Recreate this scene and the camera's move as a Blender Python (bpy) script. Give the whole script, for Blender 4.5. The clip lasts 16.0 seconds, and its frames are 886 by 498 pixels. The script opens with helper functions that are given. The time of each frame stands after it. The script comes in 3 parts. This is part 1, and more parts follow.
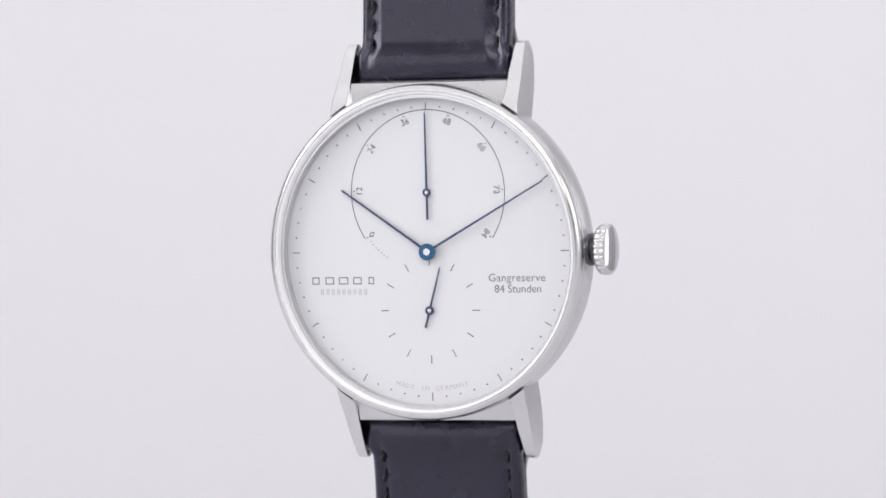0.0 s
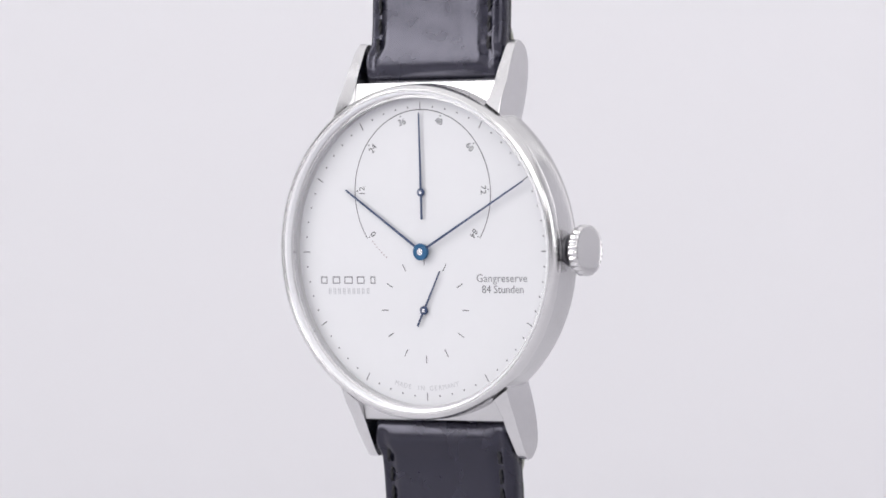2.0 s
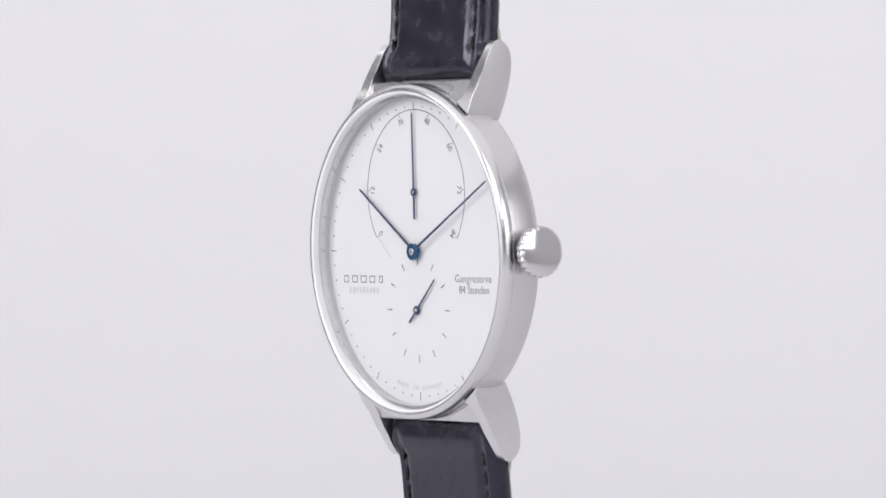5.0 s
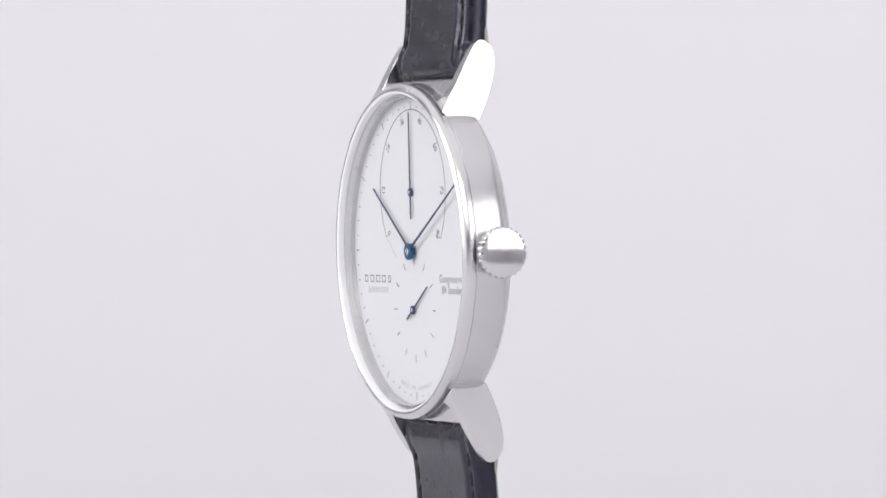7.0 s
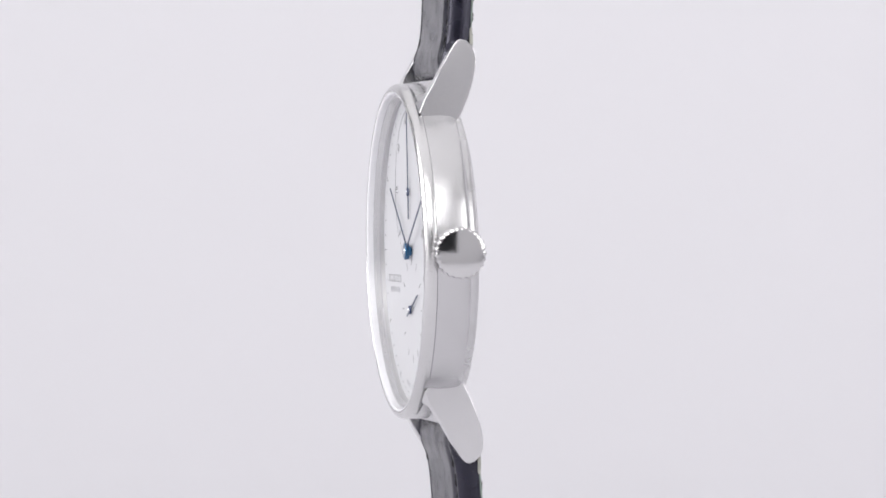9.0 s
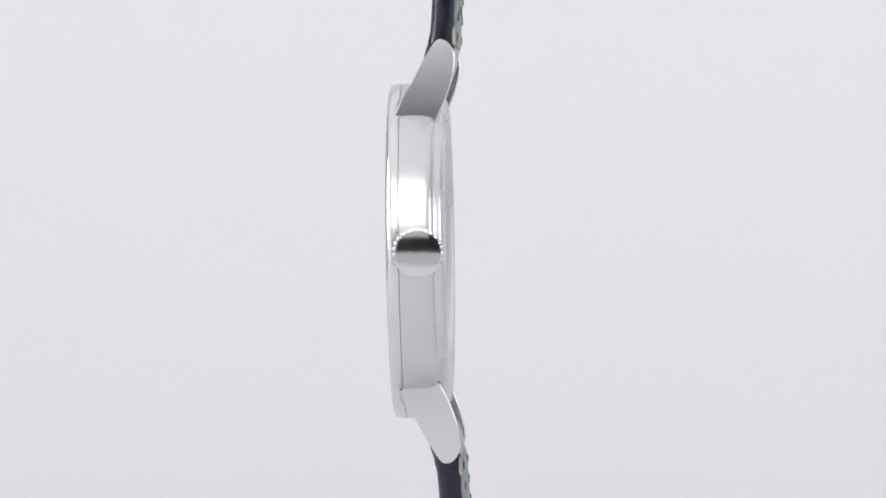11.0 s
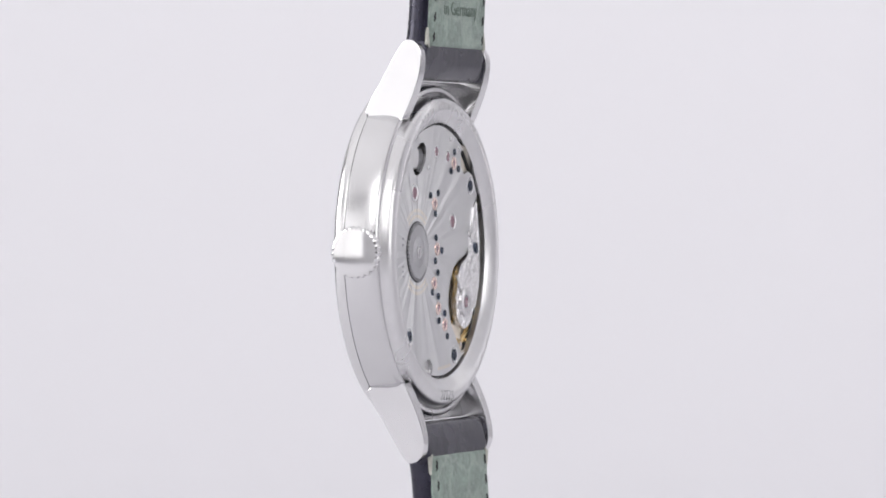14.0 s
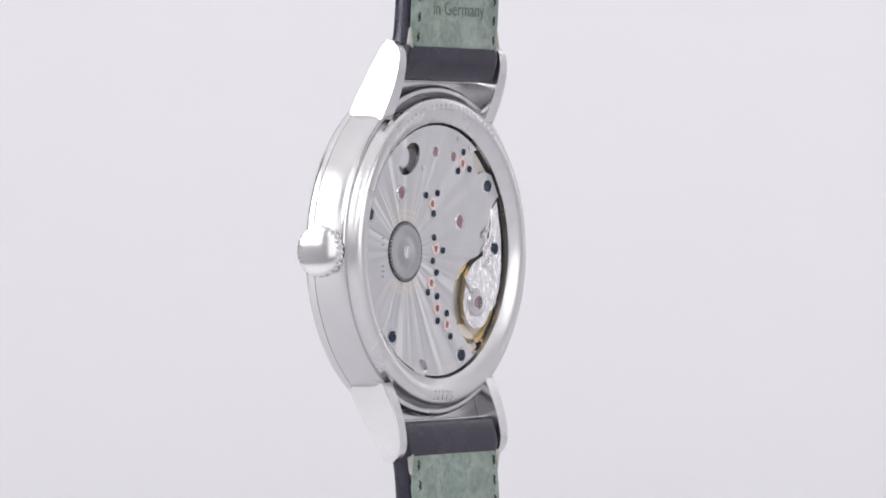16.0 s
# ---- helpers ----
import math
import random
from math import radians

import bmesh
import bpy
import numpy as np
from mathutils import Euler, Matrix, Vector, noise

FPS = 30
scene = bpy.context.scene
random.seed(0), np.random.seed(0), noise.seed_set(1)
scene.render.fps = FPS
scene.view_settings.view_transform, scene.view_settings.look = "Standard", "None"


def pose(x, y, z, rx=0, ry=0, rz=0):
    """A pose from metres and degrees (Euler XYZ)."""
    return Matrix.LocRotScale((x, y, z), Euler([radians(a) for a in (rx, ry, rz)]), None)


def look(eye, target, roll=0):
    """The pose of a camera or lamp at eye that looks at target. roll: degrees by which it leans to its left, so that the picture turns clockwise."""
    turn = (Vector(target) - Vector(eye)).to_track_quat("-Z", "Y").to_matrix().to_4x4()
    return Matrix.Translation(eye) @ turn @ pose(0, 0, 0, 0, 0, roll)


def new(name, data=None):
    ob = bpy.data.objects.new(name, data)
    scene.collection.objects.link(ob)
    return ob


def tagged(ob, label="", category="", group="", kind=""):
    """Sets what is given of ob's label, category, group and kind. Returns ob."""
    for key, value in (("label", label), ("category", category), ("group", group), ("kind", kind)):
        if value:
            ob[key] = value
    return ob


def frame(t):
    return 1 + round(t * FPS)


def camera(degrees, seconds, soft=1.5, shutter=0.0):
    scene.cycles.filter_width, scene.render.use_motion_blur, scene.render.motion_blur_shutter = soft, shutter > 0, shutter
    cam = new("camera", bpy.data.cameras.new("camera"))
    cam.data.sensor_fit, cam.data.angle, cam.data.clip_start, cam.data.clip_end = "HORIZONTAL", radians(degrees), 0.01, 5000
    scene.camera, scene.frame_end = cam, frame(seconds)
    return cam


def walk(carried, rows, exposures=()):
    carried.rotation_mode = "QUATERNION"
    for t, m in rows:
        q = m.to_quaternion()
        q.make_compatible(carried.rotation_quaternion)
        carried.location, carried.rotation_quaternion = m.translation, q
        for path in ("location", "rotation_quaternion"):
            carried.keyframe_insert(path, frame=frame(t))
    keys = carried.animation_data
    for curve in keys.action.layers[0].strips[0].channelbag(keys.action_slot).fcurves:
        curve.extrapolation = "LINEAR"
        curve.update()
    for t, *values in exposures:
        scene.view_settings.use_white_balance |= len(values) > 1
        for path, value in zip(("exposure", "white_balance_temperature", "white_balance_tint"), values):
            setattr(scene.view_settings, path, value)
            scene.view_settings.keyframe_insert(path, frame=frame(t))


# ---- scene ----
cam = camera(10.119, 16.0, soft=1.75)
EYE, AIM = (0.0, -0.60275, 0.0), (0.0, 0.0, 0.0)
walk(cam, [(0, look(EYE, AIM)), (16, look(EYE, AIM))])

# ---- light: a white light tent with soft boxes, in a dark studio ----
scene.view_settings.exposure = -0.16
world = bpy.data.worlds.new("studio")
world.use_nodes = True
world.node_tree.nodes["Background"].inputs[0].default_value = (0.9, 0.9, 1.0, 1)
world.node_tree.nodes["Background"].inputs[1].default_value = 0.02
scene.world = world


def soft_box(name, eye, aim, w, h, watts, colour=(1, 0.99, 0.98)):
    data = bpy.data.lights.new(name, "AREA")
    data.shape, data.size, data.size_y, data.energy, data.color = "RECTANGLE", w, h, watts, colour
    ob = new(name, data)
    ob.matrix_world = look(eye, aim)
    return ob


soft_box("soft_box_ceiling", (0, 0.08, 0.485), (0, 0.08, 0), 1.15, 1.15, 2.5)
# unseen pair added only to brighten the backdrop; they face away from the watch
soft_box("added_backdrop_fill_a", (-0.42, 0.34, 0.16), (0.10, 0.75, 0.05), 0.22, 0.42, 0.50)
soft_box("added_backdrop_fill_b", (0.42, 0.34, 0.16), (-0.10, 0.75, 0.05), 0.22, 0.42, 0.54)
soft_box("soft_box_key_a", (-0.56, -0.10, 0.215), (0, 0, 0.02), 0.34, 0.38, 2.35)
soft_box("soft_box_key_c", (-0.44, -0.40, 0.11), (0, 0, 0.02), 0.24, 0.30, 0.28)
soft_box("soft_box_key_b", (0.46, -0.38, 0.17), (0, 0, 0.02), 0.34, 0.32, 0.85)
soft_box("soft_box_key_front", (-0.04, -0.43, 0.27), (0, 0, 0), 0.40, 0.26, 0.90)

# ---- materials ----


def material(name, colour, rough=0.4, metal=0.0, grain=0.0, grain_scale=800.0, bump=0.0, bump_scale=2500.0, spec=0.5, coat=0.0, rough_var=0.0):
    m = bpy.data.materials.new(name)
    m.use_nodes = True
    nt = m.node_tree
    b = nt.nodes["Principled BSDF"]
    b.inputs["Base Color"].default_value = (*colour, 1)
    b.inputs["Roughness"].default_value = rough
    b.inputs["Metallic"].default_value = metal
    b.inputs["Specular IOR Level"].default_value = spec
    b.inputs["Coat Weight"].default_value = coat
    b.inputs["Coat Roughness"].default_value = 0.15
    tc = nt.nodes.new("ShaderNodeTexCoord")
    if grain:
        n1, n2 = nt.nodes.new("ShaderNodeTexNoise"), nt.nodes.new("ShaderNodeTexNoise")
        n1.inputs["Scale"].default_value, n2.inputs["Scale"].default_value = grain_scale, grain_scale / 9
        n1.inputs["Detail"].default_value = n2.inputs["Detail"].default_value = 4
        add = nt.nodes.new("ShaderNodeMath")
        add.operation = "ADD"
        ramp = nt.nodes.new("ShaderNodeMapRange")
        ramp.inputs["From Min"].default_value, ramp.inputs["From Max"].default_value = 0.6, 1.4
        ramp.inputs["To Min"].default_value, ramp.inputs["To Max"].default_value = 1 - grain, 1 + grain
        mul = nt.nodes.new("ShaderNodeVectorMath")
        mul.operation = "SCALE"
        mul.inputs[0].default_value = colour
        nt.links.new(tc.outputs["Object"], n1.inputs["Vector"])
        nt.links.new(tc.outputs["Object"], n2.inputs["Vector"])
        nt.links.new(n1.outputs[0], add.inputs[0])
        nt.links.new(n2.outputs[0], add.inputs[1])
        nt.links.new(add.outputs[0], ramp.inputs["Value"])
        nt.links.new(ramp.outputs[0], mul.inputs["Scale"])
        nt.links.new(mul.outputs[0], b.inputs["Base Color"])
        if rough_var:
            rr = nt.nodes.new("ShaderNodeMapRange")
            rr.inputs["From Min"].default_value, rr.inputs["From Max"].default_value = 0.35, 0.65
            rr.inputs["To Min"].default_value, rr.inputs["To Max"].default_value = rough - rough_var, rough + rough_var
            nt.links.new(n2.outputs[0], rr.inputs["Value"])
            nt.links.new(rr.outputs[0], b.inputs["Roughness"])
    if bump:
        nb, bp = nt.nodes.new("ShaderNodeTexNoise"), nt.nodes.new("ShaderNodeBump")
        nb.inputs["Scale"].default_value, nb.inputs["Detail"].default_value = bump_scale, 5
        bp.inputs["Strength"].default_value, bp.inputs["Distance"].default_value = bump, 0.0002
        nt.links.new(tc.outputs["Object"], nb.inputs["Vector"])
        nt.links.new(nb.outputs[0], bp.inputs["Height"])
        nt.links.new(bp.outputs[0], b.inputs["Normal"])
    return m


def clear_material(name, gloss):
    m = bpy.data.materials.new(name)
    m.use_nodes = True
    nt = m.node_tree
    nt.nodes.remove(nt.nodes["Principled BSDF"])
    tr, gl, mx = nt.nodes.new("ShaderNodeBsdfTransparent"), nt.nodes.new("ShaderNodeBsdfGlossy"), nt.nodes.new("ShaderNodeMixShader")
    gl.inputs["Roughness"].default_value = 0.02
    mx.inputs[0].default_value = gloss
    nt.links.new(tr.outputs[0], mx.inputs[1])
    nt.links.new(gl.outputs[0], mx.inputs[2])
    nt.links.new(mx.outputs[0], nt.nodes["Material Output"].inputs["Surface"])
    return m


def sunburst_material(name, colour, cx, cz):
    """Steel plate with rays that run out from one point."""
    m = material(name, colour, 0.3, 1.0, 0.05, 500)
    nt = m.node_tree
    b = nt.nodes["Principled BSDF"]
    tc, sep = nt.nodes.new("ShaderNodeTexCoord"), nt.nodes.new("ShaderNodeSeparateXYZ")
    nt.links.new(tc.outputs["Object"], sep.inputs[0])
    dx, dz, at = nt.nodes.new("ShaderNodeMath"), nt.nodes.new("ShaderNodeMath"), nt.nodes.new("ShaderNodeMath")
    dx.operation = dz.operation = "SUBTRACT"
    at.operation = "ARCTAN2"
    dx.inputs[1].default_value, dz.inputs[1].default_value = cx * 0.001, cz * 0.001
    nt.links.new(sep.outputs[0], dx.inputs[0])
    nt.links.new(sep.outputs[2], dz.inputs[0])
    nt.links.new(dx.outputs[0], at.inputs[0])
    nt.links.new(dz.outputs[0], at.inputs[1])
    heights = []
    for freq, amp in ((1.0, 1.0), (2.6, 0.13)):
        mu, sn = nt.nodes.new("ShaderNodeMath"), nt.nodes.new("ShaderNodeTexNoise")
        mu.operation = "MULTIPLY"
        mu.inputs[1].default_value = 4.6 * freq
        sn.noise_dimensions = "1D"
        sn.inputs["Scale"].default_value, sn.inputs["Detail"].default_value = 1.0, 1.5
        nt.links.new(at.outputs[0], mu.inputs[0])
        nt.links.new(mu.outputs[0], sn.inputs["W"])
        am = nt.nodes.new("ShaderNodeMath")
        am.operation = "MULTIPLY"
        am.inputs[1].default_value = amp
        nt.links.new(sn.outputs[0], am.inputs[0])
        heights.append(am)
    ad, bp = nt.nodes.new("ShaderNodeMath"), nt.nodes.new("ShaderNodeBump")
    ad.operation = "ADD"
    nt.links.new(heights[0].outputs[0], ad.inputs[0])
    nt.links.new(heights[1].outputs[0], ad.inputs[1])
    bp.inputs["Strength"].default_value, bp.inputs["Distance"].default_value = 0.24, 0.0012
    nt.links.new(ad.outputs[0], bp.inputs["Height"])
    nt.links.new(bp.outputs[0], b.inputs["Normal"])
    return m


STEEL = material("polished_steel", (0.63, 0.625, 0.635), 0.26, 1.0, 0.04, 300, 0.02, 400, rough_var=0.03)
POLISH = material("polished_crown_steel", (0.68, 0.675, 0.68), 0.10, 1.0, 0.03, 300, 0.02, 400)
BEZEL = material("buffed_bezel_steel", (0.68, 0.675, 0.68), 0.24, 1.0, 0.04, 300, 0.02, 400, rough_var=0.03)
SATIN = material("brushed_lug_steel", (0.69, 0.685, 0.695), 0.20, 1.0, 0.05, 900, 0.03, 3000, rough_var=0.04)
STEEL_SOFT = material("satin_steel", (0.66, 0.655, 0.665), 0.29, 1.0, 0.05, 700, 0.04, 3000, rough_var=0.05)
STEEL_DARK = material("recessed_steel", (0.14, 0.14, 0.15), 0.35, 1.0, 0.2, 900)
DIAL = material("silvered_dial", (0.635, 0.637, 0.664), 0.42, 0.0, 0.012, 5000, 0.02, 9000, 0.35)
REHAUT = material("flange_ring", (0.55, 0.55, 0.56), 0.35, 0.5, 0.03, 900)
INK = material("dial_ink", (0.035, 0.035, 0.045), 0.5, 0, 0.2, 4000)
INK_SOFT = material("pale_dial_ink", (0.30, 0.30, 0.33), 0.5, 0, 0.2, 4000)
INK_PALE = material("faint_dial_ink", (0.42, 0.42, 0.45), 0.5, 0, 0.2, 4000)
INK_TEXT = material("fine_dial_ink", (0.14, 0.14, 0.155), 0.5, 0, 0.2, 4000)
INK_RED = material("dark_red_dial_ink", (0.16, 0.07, 0.07), 0.5, 0, 0.2, 4000)
BLUE = material("blued_steel", (0.035, 0.11, 0.22), 0.28, 0.75, 0.12, 2500)
PIVOT = material("pivot_steel", (0.85, 0.85, 0.87), 0.2, 0.9, 0.04, 2500)
LEATHER = material("black_leather", (0.005, 0.005, 0.011), 0.24, 0, 0.3, 2700, 0.10, 2400, 0.62, 0.08, 0.07)
LEATHER.node_tree.nodes["Principled BSDF"].inputs["Specular Tint"].default_value = (0.82, 0.80, 1.0, 1)
THREAD = material("black_thread", (0.008, 0.008, 0.011), 0.6, 0, 0.3, 6000, 0.5, 9000)
LINING = material("green_lining", (0.200, 0.254, 0.222), 0.50, 0, 0.42, 1500, 0.9, 3600, 0.5)
nt = LINING.node_tree
tcn, vor, mp, mixc = nt.nodes.new("ShaderNodeTexCoord"), nt.nodes.new("ShaderNodeTexVoronoi"), nt.nodes.new("ShaderNodeMapRange"), nt.nodes.new("ShaderNodeMix")
wn, wadd = nt.nodes.new("ShaderNodeTexNoise"), nt.nodes.new("ShaderNodeVectorMath")
wn.inputs["Scale"].default_value = 300
wadd.operation = "MULTIPLY_ADD"
wadd.inputs[1].default_value = (0.004, 0.004, 0.004)
vor.feature = "DISTANCE_TO_EDGE"
vor.inputs["Scale"].default_value = 130
mp.inputs["From Min"].default_value, mp.inputs["From Max"].default_value = 0.0, 0.07
mp.inputs["To Min"].default_value, mp.inputs["To Max"].default_value = 0.34, 0.0
mixc.data_type = "RGBA"
mixc_colours = [i for i in mixc.inputs if i.type == "RGBA"]
mixc_colours[1].default_value = (0.40, 0.44, 0.41, 1)
nt.links.new(tcn.outputs["Object"], wn.inputs["Vector"])
nt.links.new(wn.outputs["Color"], wadd.inputs[0])
nt.links.new(tcn.outputs["Object"], wadd.inputs[2])
nt.links.new(wadd.outputs[0], vor.inputs["Vector"])
nt.links.new(vor.outputs["Distance"], mp.inputs["Value"])
nt.links.new(mp.outputs[0], mixc.inputs[0])
lining_base = nt.nodes["Principled BSDF"].inputs["Base Color"]
nt.links.new(lining_base.links[0].from_socket, mixc_colours[0])
nt.links.new([o for o in mixc.outputs if o.type == "RGBA"][0], lining_base)
LINING_EDGE = material("pale_lining_edge", (0.42, 0.42, 0.38), 0.8, 0, 0.3, 1500, 0.6, 4000)
EMBOSS = material("embossed_leather", (0.10, 0.135, 0.115), 0.7, 0, 0.2, 2000)
RUBY = material("ruby", (0.21, 0.10, 0.135), 0.16, 0.0, 0.15, 2500, coat=0.6)
ROSE = material("rose_gold", (0.86, 0.68, 0.62), 0.25, 1.0, 0.06, 2500)
GOLD = material("gilt_brass", (0.78, 0.58, 0.28), 0.25, 1.0, 0.12, 1500)
GOLD_SOFT = material("gold_engraving", (0.76, 0.69, 0.59), 0.4, 0.8, 0.1, 2500)
SCREW = material("dark_blued_screw", (0.035, 0.05, 0.085), 0.22, 0.8, 0.2, 2500)
ENGRAVING = material("engraved_steel", (0.56, 0.56, 0.57), 0.35, 1.0, 0.1, 1500)
WHEEL = material("grey_wheel_steel", (0.42, 0.42, 0.435), 0.32, 1.0, 0.12, 1500)
HAND = material("blued_steel_blade", (0.045, 0.065, 0.13), 0.32, 0.55, 0.12, 2500)
BASE = material("frosted_gilt_plate", (0.66, 0.62, 0.54), 0.45, 0.35, 0.25, 700, 0.4, 1500)
# near-black for solid pieces that stand in for shade in gaps and recesses
BLACK = material("gap_shade_black", (0.01, 0.01, 0.012), 0.6, 0, 0.2, 900)
PLATE = sunburst_material("sunburst_plate", (0.62, 0.62, 0.63), 6.88, -0.1)
ENGRAVED = material("engraved_cock", (0.80, 0.79, 0.80), 0.18, 1.0, 0.08, 900, 1.0, 900)
CRYSTAL = clear_material("sapphire", 0.006)
CRYSTAL_EDGE = material("frosted_sapphire_edge", (0.80, 0.80, 0.83), 0.18, 0.0, 0.02, 1500, coat=0.5)
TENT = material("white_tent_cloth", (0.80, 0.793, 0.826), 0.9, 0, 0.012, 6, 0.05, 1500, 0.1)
# greyer than the backdrop so that the steel reflects darker surroundings
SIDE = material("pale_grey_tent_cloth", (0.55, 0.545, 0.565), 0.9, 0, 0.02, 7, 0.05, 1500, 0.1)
FLOOR_CLOTH = material("pale_floor_cloth", (0.66, 0.653, 0.685), 0.9, 0, 0.02, 7, 0.05, 1500, 0.1)
# cloth of an unseen wall section, darkened to cut reflections on the strap
FLAG = material("dark_flag_cloth", (0.20, 0.20, 0.215), 0.9, 0, 0.05, 8, 0.05, 1500, 0.1)
FRONT = material("grey_front_cloth", (0.64, 0.635, 0.65), 0.9, 0, 0.03, 8, 0.05, 1500, 0.1)

MM = 0.001
FRONT_TURN = Matrix.Rotation(radians(90), 4, "X")
BACK_TURN = Matrix.Rotation(radians(180), 4, "Z") @ FRONT_TURN


def mesh_of(name, bm, mat, angle=32):
    bmesh.ops.recalc_face_normals(bm, faces=bm.faces)
    me = bpy.data.meshes.new(name)
    bm.to_mesh(me)
    bm.free()
    me.transform(Matrix.Scale(MM, 4))
    me.materials.append(mat)
    me.shade_smooth()
    me.set_sharp_from_angle(angle=radians(angle))
    return me


def part(name, bm, mat, parent, label="", angle=32, at=None):
    """One mesh, drawn in millimetres, under its thing or part. at: its pose in the parent's space."""
    me = bm if isinstance(bm, bpy.types.Mesh) else mesh_of(name, bm, mat, angle)
    ob = new(name, me)
    ob.parent = parent
    if at is not None:
        ob.matrix_basis = at
    return tagged(ob, label) if label else ob


def at_mm(x, y, z, turn=0):
    """A pose on the watch: millimetres, and a turn clockwise as seen from the front."""
    return Matrix.Translation((x * MM, y * MM, z * MM)) @ Matrix.Rotation(radians(turn), 4, "Y")


def lathe(profile, n=160, closed=False, bm=None, caps=True):
    """Turn a profile of (radius, depth) about the watch's axis."""
    bm = bm or bmesh.new()
    rings = []
    for i in range(n):
        a = 2 * math.pi * i / n
        rings.append([bm.verts.new((r * math.sin(a), y, r * math.cos(a))) for r, y in profile])
    m = len(profile)
    for i in range(n):
        p, q = rings[i], rings[(i + 1) % n]
        for k in range(m if closed else m - 1):
            bm.faces.new((p[k], q[k], q[(k + 1) % m], p[(k + 1) % m]))
    if not closed and caps:
        for k in (0, m - 1):
            if profile[k][0] > 1e-6:
                bm.faces.new([r[k] for r in rings])
    return bm


def disc(r, y0, y1, n=32, bevel=0.0, bm=None, cx=0.0, cz=0.0):
    """A flat round piece from depth y0 to y1, rounded at y0's rim."""
    bm = bm or bmesh.new()
    rings = []
    prof = [(r, y1), (r, y0 + (bevel if y1 > y0 else -bevel)), (r - bevel, y0)] if bevel else [(r, y1), (r, y0)]
    for rr, y in prof:
        rings.append([bm.verts.new((cx + rr * math.sin(2 * math.pi * i / n), y, cz + rr * math.cos(2 * math.pi * i / n))) for i in range(n)])
    for a, b in zip(rings, rings[1:]):
        for i in range(n):
            bm.faces.new((a[i], a[(i + 1) % n], b[(i + 1) % n], b[i]))
    bm.faces.new(rings[0])
    bm.faces.new(rings[-1])
    return bm


def prism(points, y0, y1, bm=None):
    """An outline of (x, z) carried from depth y0 to y1."""
    bm = bm or bmesh.new()
    a, b = [bm.verts.new((x, y0, z)) for x, z in points], [bm.verts.new((x, y1, z)) for x, z in points]
    n = len(points)
    bm.faces.new(a)
    bm.faces.new(b)
    for i in range(n):
        bm.faces.new((a[i], a[(i + 1) % n], b[(i + 1) % n], b[i]))
    return bm


def bar(x0, x1, z0, z1, y0, y1, bm=None):
    return prism([(x0, z0), (x1, z0), (x1, z1), (x0, z1)], y0, y1, bm)


def sector(r0, r1, a0, a1, y0, y1, n=24):
    """A flat ring piece; angles in degrees clockwise from twelve."""
    out = []
    for r, seq in ((r1, range(n + 1)), (r0, range(n, -1, -1))):
        for i in seq:
            a = radians(a0 + (a1 - a0) * i / n)
            out.append((r * math.sin(a), r * math.cos(a)))
    bm = bmesh.new()
    tops, lows = [bm.verts.new((x, y0, z)) for x, z in out], [bm.verts.new((x, y1, z)) for x, z in out]
    m = len(out)
    for i in range(n):
        for v in (tops, lows):
            bm.faces.new((v[i], v[i + 1], v[m - 2 - i], v[m - 1 - i]))
    for i in range(m):
        bm.faces.new((tops[i], tops[(i + 1) % m], lows[(i + 1) % m], lows[i]))
    return bm


def writing(text, size, mat, parent, at, name="lettering", turn=FRONT_TURN, depth=0.012, spacing=1.0):
    """Raised lettering with the built-in font, centred on its place; size in millimetres."""
    cu = bpy.data.curves.new("lettering", "FONT")
    cu.body, cu.size, cu.extrude, cu.align_x, cu.align_y = text, size * MM, depth * MM, "CENTER", "CENTER"
    cu.space_character, cu.resolution_u = spacing, 3
    tmp = bpy.data.objects.new("lettering", cu)
    scene.collection.objects.link(tmp)
    me = bpy.data.meshes.new_from_object(tmp.evaluated_get(bpy.context.evaluated_depsgraph_get()))
    bpy.data.objects.remove(tmp)
    me.materials.clear()
    me.materials.append(mat)
    me.transform(turn)
    ob = new(name, me)
    ob.parent, ob.matrix_basis = parent, at
    return ob


# ---- the tent ----


def wall(name, x0, x1, y0, y1, z0, z1, mat, label):
    bm = bmesh.new()
    bmesh.ops.create_cube(bm, size=1)
    for v in bm.verts:
        v.co = ((x0 + x1) / 2 + v.co.x * (x1 - x0), (y0 + y1) / 2 + v.co.y * (y1 - y0), (z0 + z1) / 2 + v.co.z * (z1 - z0))
    me = bpy.data.meshes.new(name)
    bm.to_mesh(me)
    bm.free()
    me.materials.append(mat)
    return tagged(new(name, me), label, "backdrop" if name == "backdrop" else name.split("_")[0], kind="structure")


FLOOR_Z = -0.078
wall("floor", -0.62, 0.62, -0.57, 0.75, FLOOR_Z - 0.02, FLOOR_Z, FLOOR_CLOTH, "plain pale cloth floor of a light tent")
# ceiling and sides are unseen; their greys set the contrast of reflections
wall("ceiling", -0.62, 0.62, -0.57, 0.75, 0.50, 0.52, SIDE, "unseen pale grey tent ceiling, toned for the steel's reflections")
wall("backdrop", -0.62, 0.62, 0.75, 0.77, FLOOR_Z - 0.02, 0.52, TENT, "plain pale lavender white studio backdrop")
wall("wall_west", -0.64, -0.62, -0.57, 0.16, FLOOR_Z - 0.02, 0.52, SIDE, "unseen pale grey tent side, toned for the steel's reflections")
# added out of view: dark rear section that keeps the strap's sheen down
wall("wall_west_rear", -0.64, -0.62, 0.16, 0.77, FLOOR_Z - 0.02, 0.52, FLAG, "unseen dark cloth added to darken the strap's reflections")
